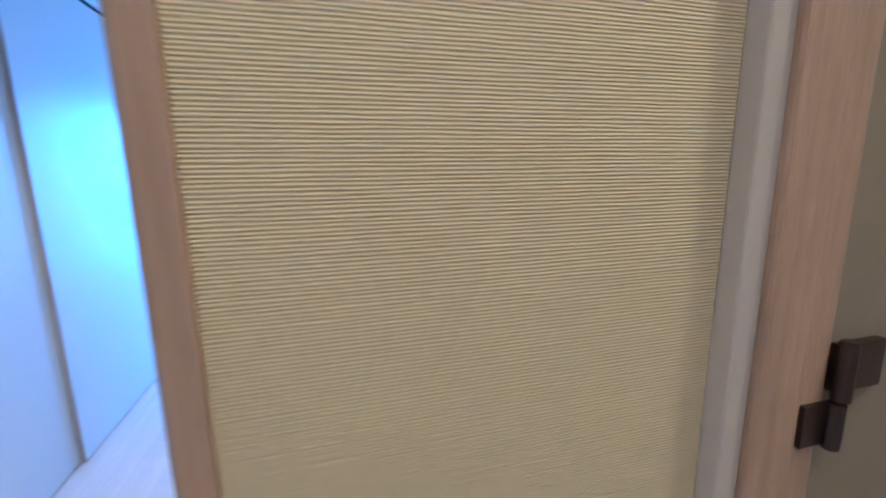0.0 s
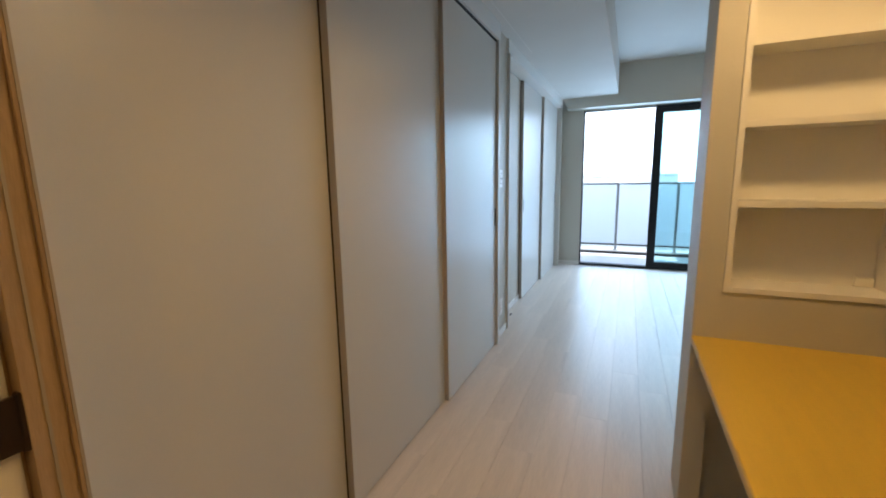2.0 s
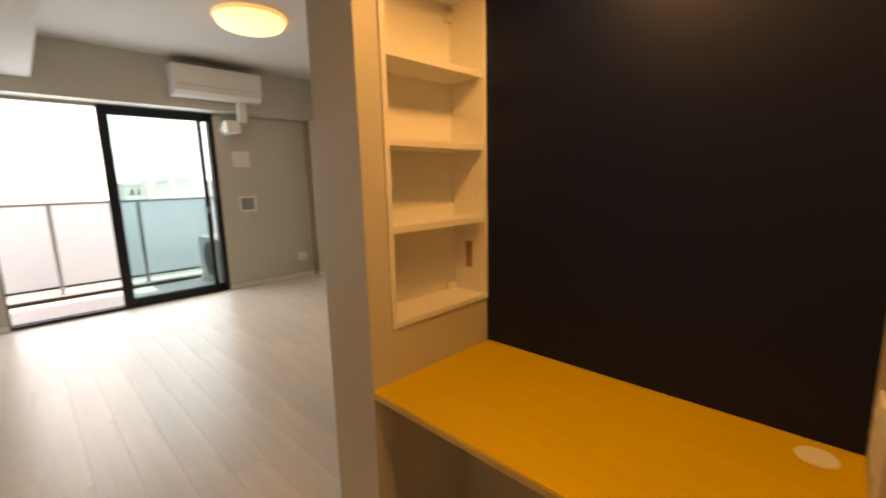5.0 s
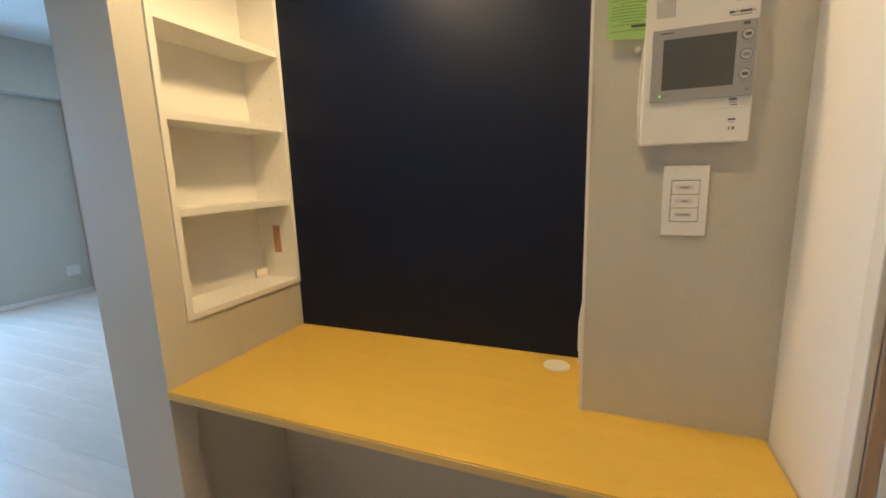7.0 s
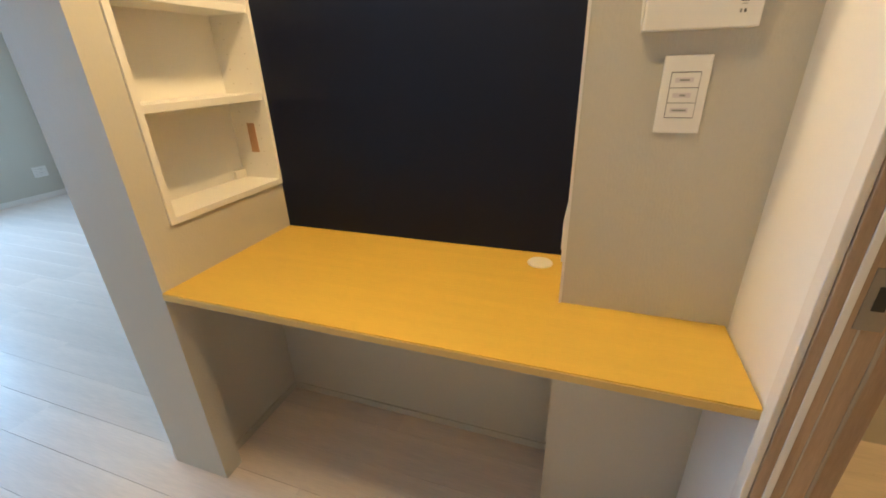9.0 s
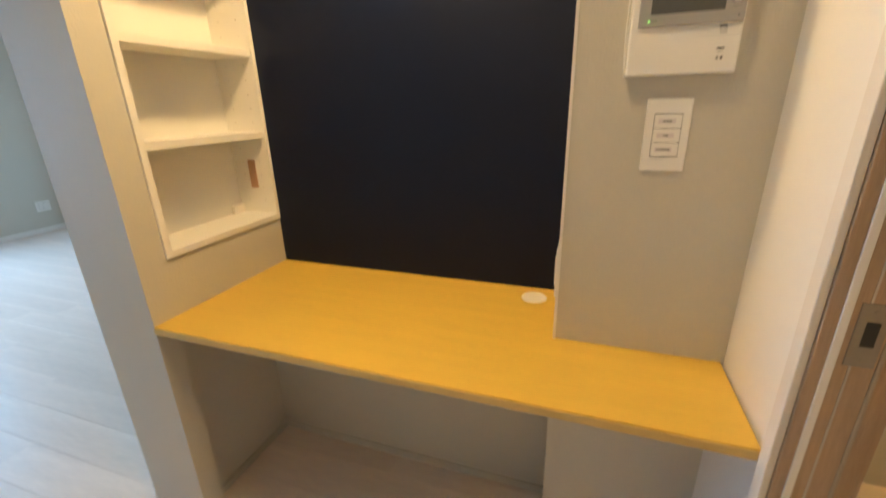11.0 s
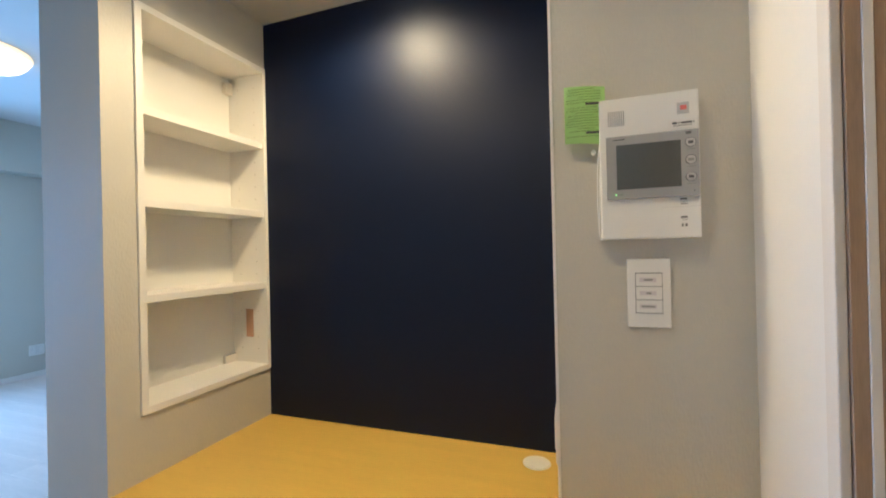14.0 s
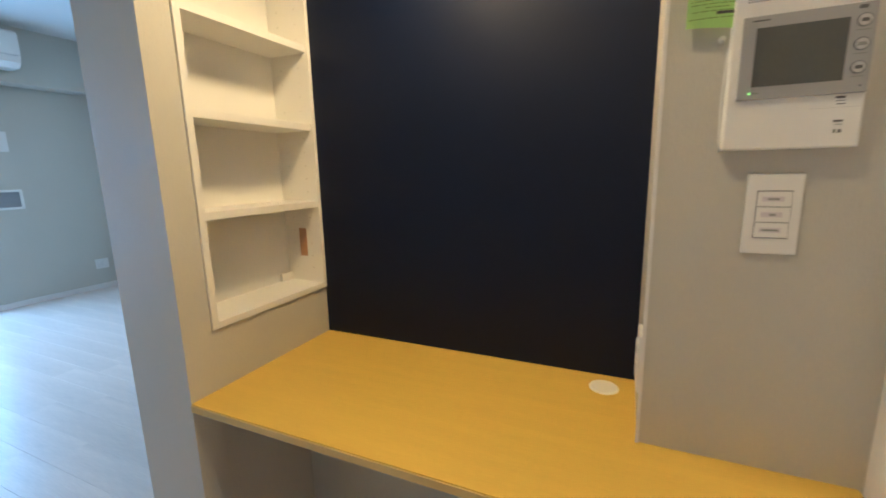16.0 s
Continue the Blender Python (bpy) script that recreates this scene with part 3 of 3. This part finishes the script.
for k in range(19):
    z = 1.5645 - k * 0.0051
    dark = k in (6, 17)
    bm = bmesh.new()
    h = 0.0044 if dark else 0.0012
    spans = [(0.2485, 0.279)] if dark else []
    y = 0.251 + (0 if k % 5 else 0.012)
    while not dark and y < 0.312 - (0.020 if k % 6 == 3 else 0.0):
        y2 = min(0.315, y + rng_tag.uniform(0.004, 0.016))
        spans.append((y, y2))
        y = y2 + rng_tag.uniform(0.0008, 0.002)
    for a0, a1 in spans:
        pts = [a0 + (a1 - a0) * q / 2 for q in range(3)]
        for ya, yb in zip(pts, pts[1:]):
            qs = []
            for yy, dz in ((ya, 0), (yb, 0), (yb, h), (ya, h)):
                i = (yy - 0.243) / 0.076
                jz = (z + dz + 0.006 * (1 - i) - 1.462) / 0.112
                qs.append(bm.verts.new((XBOX - 0.0138 - 0.010 * math.sin(i * 2.2) - 0.003 * jz, yy, z + dz)))
            bm.faces.new(qs)
    part("text_bar", bm, INK if dark else GREENINK, t)
t = thing("tag_cord", (XBOX - 0.02, 0.262, 1.45), "thin white cord hanging from a small wall hook", "cord")
part("cord", tube([(XBOX - 0.018, 0.252, 1.470), (XBOX - 0.020, 0.257, 1.440), (XBOX - 0.020, 0.260, 1.40), (XBOX - 0.017, 0.261, 1.34), (XBOX - 0.015, 0.259, 1.285), (XBOX - 0.012, 0.256, 1.268)], 0.0011), PLASTIC, t)
part("cord", tube([(XBOX - 0.018, 0.252, 1.470), (XBOX - 0.018, 0.254, 1.43), (XBOX - 0.018, 0.257, 1.36), (XBOX - 0.015, 0.258, 1.285), (XBOX - 0.012, 0.255, 1.268)], 0.0011), PLASTIC, t)
part("hook", cyl((XBOX, 0.266, 1.443), (-1, 0, 0), 0.005, 0.004, 0.016, 16, 0.001), PLASTIC, t)


def wall_plate(name, label, category, m, w, h, rockers, text=False):
    """A switch or socket plate on a wall; its face looks along the pose's -y."""
    t = thing(name, m.translation, label, category)
    t.matrix_world = m
    bpy.context.view_layer.update()

    def local(bm):
        bmesh.ops.transform(bm, matrix=m, verts=bm.verts)
        return bm
    part("plate", local(boxes((-w / 2, w / 2, -0.008, 0, -h / 2, h / 2), bevel=0.0025)), PLASTIC, t)
    rw, rh = w * 0.60, h * 0.58
    part("surround", local(boxes((-rw / 2 - 0.001, rw / 2 + 0.001, -0.0084, -0.007, -rh / 2 - 0.001, rh / 2 + 0.001))), RIM if text else GREY, t)
    for k in range(rockers):
        z0 = -rh / 2 + k * rh / rockers
        r = part("rocker", local(boxes((-rw / 2, rw / 2, -0.0108, -0.008, z0 + 0.0006, z0 + rh / rockers - 0.0006), bevel=0.0008)), PLASTIC, t)
        if text:
            lw = (0.36, 0.14, 0.24)[k]
            part("label_strip", local(boxes((-rw * 0.36, rw * 0.28, -0.0112, -0.0105, z0 + rh / rockers * 0.34, z0 + rh / rockers * 0.66))), STRIP, r)
            part("mark", local(boxes((-rw * lw * 0.8, rw * lw * 0.6, -0.0115, -0.011, z0 + rh / rockers * 0.44, z0 + rh / rockers * 0.56))), SOFTINK, r)
        else:
            for dx in (-0.006, 0.006):
                part("slot", local(boxes((dx - 0.001, dx + 0.001, -0.0112, -0.0105, z0 + rh / rockers * 0.3, z0 + rh / rockers * 0.7))), INK, r)
    return t


wall_plate("light_switch", "white three-rocker light switch plate on greige wall", "light switch", pose(XBOX, 0.173, 1.1655, 0, 0, -90), 0.075, 0.131, 3, True)
wall_plate("light_switch", "white light switch plate beside the sliding doors", "light switch", pose(XL, 2.825, 1.243, 0, 0, 90), 0.078, 0.130, 1, True)
wall_plate("outlet", "white wall outlet plate low on the corridor wall", "outlet", pose(XL, 2.835, 0.240, 0, 0, 90), 0.078, 0.130, 2)
wall_plate("outlet", "white wall outlet plate near the living room corner", "outlet", pose(2.106, YN, 0.285, 0, 0, 0), 0.130, 0.110, 2)
wall_plate("outlet", "white outlet plate on the pillar side above desk", "outlet", pose(0.30, YBOX, 0.86, 0, 0, 180), 0.075, 0.120, 2)

# ---- living room ----
t = thing("ceiling_lamp", (0.905, 4.07, ZC), "lit round flush ceiling lamp with warm diffuser", "ceiling lamp")
part("base", lathe((0.905, 4.07, ZC), [(0.0, 0.0), (0.282, 0.0), (0.286, -0.012), (0.280, -0.026), (0.262, -0.030)]), RIMGLOW, t, "softly glowing amber acrylic rim")
part("shade", lathe((0.905, 4.07, ZC), [(0.266, -0.022), (0.262, -0.052), (0.235, -0.080), (0.16, -0.100), (0.08, -0.106), (0.0, -0.108)]), GLOW, t, "glowing warm white diffuser")

t = thing("air_conditioner", (1.09, 5.6, 2.24), "white wall-mounted air conditioner under the ceiling", "air conditioner")
bm = bmesh.new()
prof = [(5.70, 2.245), (5.70, 2.568), (5.52, 2.568), (5.480, 2.548), (5.474, 2.51), (5.476, 2.36), (5.490, 2.290), (5.530, 2.250)]
ends = []
for x in (0.652, 1.550):
    ends.append([bm.verts.new((x, y, z)) for y, z in prof])
bm.faces.new(ends[0]), bm.faces.new(ends[1])
for i in range(len(prof)):
    j = (i + 1) % len(prof)
    bm.faces.new((ends[0][i], ends[0][j], ends[1][j], ends[1][i]))
bmesh.ops.recalc_face_normals(bm, faces=bm.faces)
bmesh.ops.bevel(bm, geom=[e for e in bm.edges if e.calc_face_angle(0) > 1.2], offset=0.008, segments=3, affect="EDGES")
part("body", bm, PLASTIC, t)
part("louvre", boxes((0.68, 1.52, 5.486, 5.494, 2.290, 2.345), bevel=0.002), PLASTIC, t)
part("louvre_gap", boxes((0.675, 1.525, 5.4735, 5.48, 2.347, 2.351)), DISC, t)
part("mark", boxes((0.70, 0.745, 5.4725, 5.476, 2.362, 2.368)), PALEINK, t)
part("intake", boxes((0.70, 1.48, 5.53, 5.68, 2.568, 2.573)), DARK, t, "dark top intake")
t = thing("pipe_cover", (1.36, 5.66, 2.1), "white pipe cover running from air conditioner into wall", "pipe cover")
part("duct", boxes((1.315, 1.405, 5.605, 5.698, 2.03, 2.262), bevel=0.006), PLASTIC, t)
part("elbow", boxes((1.175, 1.345, 5.66, 5.80, 1.905, 2.045), bevel=0.022), PLASTIC, t)
part("collar", cyl((1.26, YN, 1.965), (0, -1, 0), 0.075, 0.070, 0.13, 28, 0.004), PLASTIC, t)

t = thing("wall_vent", (1.41, YN, 1.06), "white framed ventilation grille with grey filter on wall", "vent")
part("frame", boxes((1.322, 1.532, YN - 0.016, YN, 0.966, 0.990), (1.322, 1.532, YN - 0.016, YN, 1.137, 1.160), (1.322, 1.345, YN - 0.016, YN, 0.990, 1.137), (1.508, 1.532, YN - 0.016, YN, 0.990, 1.137), bevel=0.002), PLASTIC, t)
part("filter", boxes((1.345, 1.508, YN - 0.008, YN, 0.990, 1.137)), STEEL, t, "grey filter")
for k in range(8):
    part("slat", boxes((1.347, 1.506, YN - 0.013, YN - 0.008, 1.0 + k * 0.0165, 1.006 + k * 0.0165)), GREY, t)
t = thing("access_cover", (1.38, YN, 1.63), "flush pale blanking cover on the greige wall", "cover plate")
part("cover", boxes((1.292, 1.500, YN - 0.006, YN, 1.522, 1.712), bevel=0.002), TRIM, t)

t = tagged(thing("door_1", (XR, 5.84, 0), "brown door frame edge in the living room corner", "door frame"), kind="structure")
part("jamb", boxes((XR - 0.030, XR, 5.835, 5.905, 0.0, 2.15), bevel=0.002), WOOD, t)

# ---- balcony window ----
WX0, WX1, WZ0, WZ1 = -0.83, 1.115, 0.018, 2.135
t = tagged(thing("window_1", (0.14, YN, WZ0), "black aluminium balcony sliding window, one half open", "window"), kind="structure")
part("frame", boxes((WX0, WX0 + 0.012, YN - 0.004, YN + 0.10, WZ0, WZ1), (WX1 - 0.055, WX1, YN - 0.004, YN + 0.10, WZ0, WZ1), (WX0, WX1, YN - 0.004, YN + 0.10, WZ0 - 0.010, WZ0 + 0.012), (0.05, WX1, YN - 0.004, YN + 0.10, WZ1 - 0.035, WZ1)), BLACK, t)
part("head_rail", boxes((WX0 + 0.012, 0.05, YN + 0.01, YN + 0.10, WZ1 - 0.014, WZ1)), STEEL, t)


def sash(x0, x1, y0, st):
    s = part("sash", boxes((x0, x0 + st, y0, y0 + 0.035, WZ0 + 0.012, WZ1 - 0.03), (x1 - 0.045, x1, y0, y0 + 0.035, WZ0 + 0.012, WZ1 - 0.03), (x0 + st, x1 - 0.045, y0, y0 + 0.035, WZ0 + 0.012, WZ0 + 0.075), (x0 + st, x1 - 0.045, y0, y0 + 0.035, WZ1 - 0.085, WZ1 - 0.03)), BLACK, t)
    p = part("pane", boxes((x0 + st - 0.005, x1 - 0.04, y0 + 0.012, y0 + 0.020, WZ0 + 0.07, WZ1 - 0.08)), TINT, s, "faintly teal glass pane")
    p.visible_shadow = False
    return s


s1 = sash(0.040, 0.992, YN + 0.006, 0.095)
sash(0.085, WX1 - 0.012, YN + 0.052, 0.055)
part("latch", boxes((0.956, 0.978, YN - 0.012, YN + 0.006, 0.98, 1.06), bevel=0.003), STEEL, s1, "grey sash latch")

# ---- balcony ----
setting("balcony_floor", boxes((-3.0, 4.0, YN + 0.16, 7.36, -0.16, -0.02), (-3.0, 4.0, 7.12, 7.36, -0.02, 0.045)), CONCRETE, "pale grey balcony slab with a raised kerb", "balcony")
RAILY = 7.20
t = thing("balcony_railing", (0, RAILY, 0.045), "aluminium balcony railing with frosted glass panels", "railing")
part("top_rail", boxes((-3.0, 4.0, RAILY - 0.025, RAILY + 0.025, 1.118, 1.146), bevel=0.004), STEEL, t)
part("bottom_rail", boxes((-3.0, 4.0, RAILY - 0.018, RAILY + 0.018, 0.115, 0.140), bevel=0.003), BLACK, t)
POSTS = [-0.382 + 0.865 * k for k in range(-3, 6)]
for x in POSTS:
    p = part("post", boxes((x - 0.020, x + 0.020, RAILY - 0.055, RAILY - 0.026, 0.045, 1.13), bevel=0.003), STEEL, t)
    part("foot_plate", boxes((x - 0.035, x + 0.035, RAILY - 0.07, RAILY - 0.01, 0.045, 0.055)), STEEL, p)
for x, x2 in zip(POSTS, POSTS[1:]):
    g = part("glass_panel", boxes((x + 0.006, x2 - 0.006, RAILY - 0.004, RAILY + 0.004, 0.140, 1.118)), FROST, t, "frosted glass panel")
    g.visible_shadow = False

# black strip along the foot of the kerb
part("kerb_strip", boxes((-3.0, 4.0, 7.108, 7.12, -0.02, 0.022)), BLACK, t)
t = thing("outdoor_unit", (1.24, 6.55, -0.02), "pale outdoor air conditioner unit standing on balcony", "outdoor unit")
part("casing", boxes((1.08, 1.40, 6.18, 6.95, 0.06, 0.62), bevel=0.012), UNIT, t)
for y in (6.26, 6.87):
    part("foot", boxes((1.06, 1.42, y - 0.04, y + 0.04, -0.02, 0.06), bevel=0.004), CONCRETE, t)
bm = bmesh.new()
for k in range(5):
    r = 0.05 + k * 0.042
    pts = [(1.072, 6.50 + r * math.cos(a), 0.34 + r * math.sin(a)) for a in [2 * math.pi * q / 32 for q in range(33)]]
    b2 = tube(pts, 0.003, 6)
    me = bpy.data.meshes.new("tmp")
    b2.to_mesh(me)
    b2.free()
    bm.from_mesh(me)
    bpy.data.meshes.remove(me)
part("fan_grille", bm, STEEL, t)
part("fan_opening", cyl((1.081, 6.50, 0.34), (-1, 0, 0), 0.225, 0.225, 0.003, 40), DARK, t)

# ---- distance ----
# emissive sheet behind the town stands in for the blown-out sky
HAZE = emitter("bright_haze", (0.80, 0.91, 1.0), 0.95)
bm = bmesh.new()
bm.faces.new([bm.verts.new(v) for v in ((-1400, 900, -60), (1400, 900, -60), (1400, 900, 900), (-1400, 900, 900))])
setting("backdrop", bm, HAZE, "glowing backdrop sheet for the bright white hazy sky above the town", "sky")
setting("ground", boxes((-1500, 1500, 7.5, 3000, -16.5, -16.0)), EARTH, "hazy pale town ground far below", "ground")


def far_house(x, y, w, dp, z1, storeys):
    t = thing("apartment_building", (x, y, -16), "apartment building in the distance, coloured pale for haze", "building", "far buildings")
    part("wall", boxes((x - w / 2, x + w / 2, y, y + dp, -16, z1)), FACADE, t)
    part("roof", boxes((x - w / 2 - 0.3, x + w / 2 + 0.3, y - 0.3, y + dp + 0.3, z1, z1 + 0.5), (x - w * 0.2, x + w * 0.1, y + 2, y + 6, z1 + 0.5, z1 + 2.6)), FACADE, t)
    n = max(3, int(w / 4))
    for k in range(storeys):
        zz = z1 - 2.2 - k * 3.0
        for i in range(n):
            xx = x - w / 2 + (i + 0.5) * w / n
            part("window", boxes((xx - 1.1, xx + 1.1, y - 0.06, y + 0.02, zz - 0.8, zz + 0.9)), FARWIN, t)


random.seed(4)
for x, y, w, z1, st in ((24, 150, 5, 2.6, 1), (32, 158, 6, 3.6, 1), (41, 168, 6, 4.6, 1), (12, 230, 18, 2.0, 1), (-18, 230, 26, 1.5, 1), (-45, 240, 30, 2.0, 1), (66, 190, 14, 3.6, 1), (90, 240, 34, 4.0, 2)):
    far_house(x, y, w, 14, z1, st)

# ---- floor planks ----
meshes = {}


def plank_mesh(w, length):
    key = (round(w, 3), round(length, 3))
    if key not in meshes:
        bm = bmesh.new()
        def ring(gx, gy, z):
            return [bm.verts.new((x, y, z)) for x, y in ((gx, gy), (w - gx, gy), (w - gx, length - gy), (gx, length - gy))]
        lo, md, hi = ring(0.0004, 0.0001, -0.012), ring(0.0004, 0.0001, -0.0006), ring(0.0010, 0.0003, 0.0)
        for a, b in ((lo, md), (md, hi)):
            for i in range(4):
                j = (i + 1) % 4
                bm.faces.new((a[i], a[j], b[j], b[i]))
        bm.faces.new(hi)
        me = bpy.data.meshes.new("plank")
        bm.to_mesh(me)
        bm.free()
        me.materials.append(PLANK)
        meshes[key] = me
    return meshes[key]


random.seed(11)
PW, PL = 0.151, 1.212
x, col = -1.315, 0
while x < XR + 0.05:
    y0 = -1.75 if x < 0.85 else 1.40
    y = y0 - (col * 0.404 + (0.2 if col % 2 else 0.0)) % PL
    while y < YN + 0.02:
        a, b = max(y, y0), min(y + PL, YN + 0.02)
        if b - a > 0.03:
            ob = new("plank", plank_mesh(PW, b - a))
            ob.location = (x, a, 0)
            ob.parent = floor
        y += PL
    x += PW
    col += 1
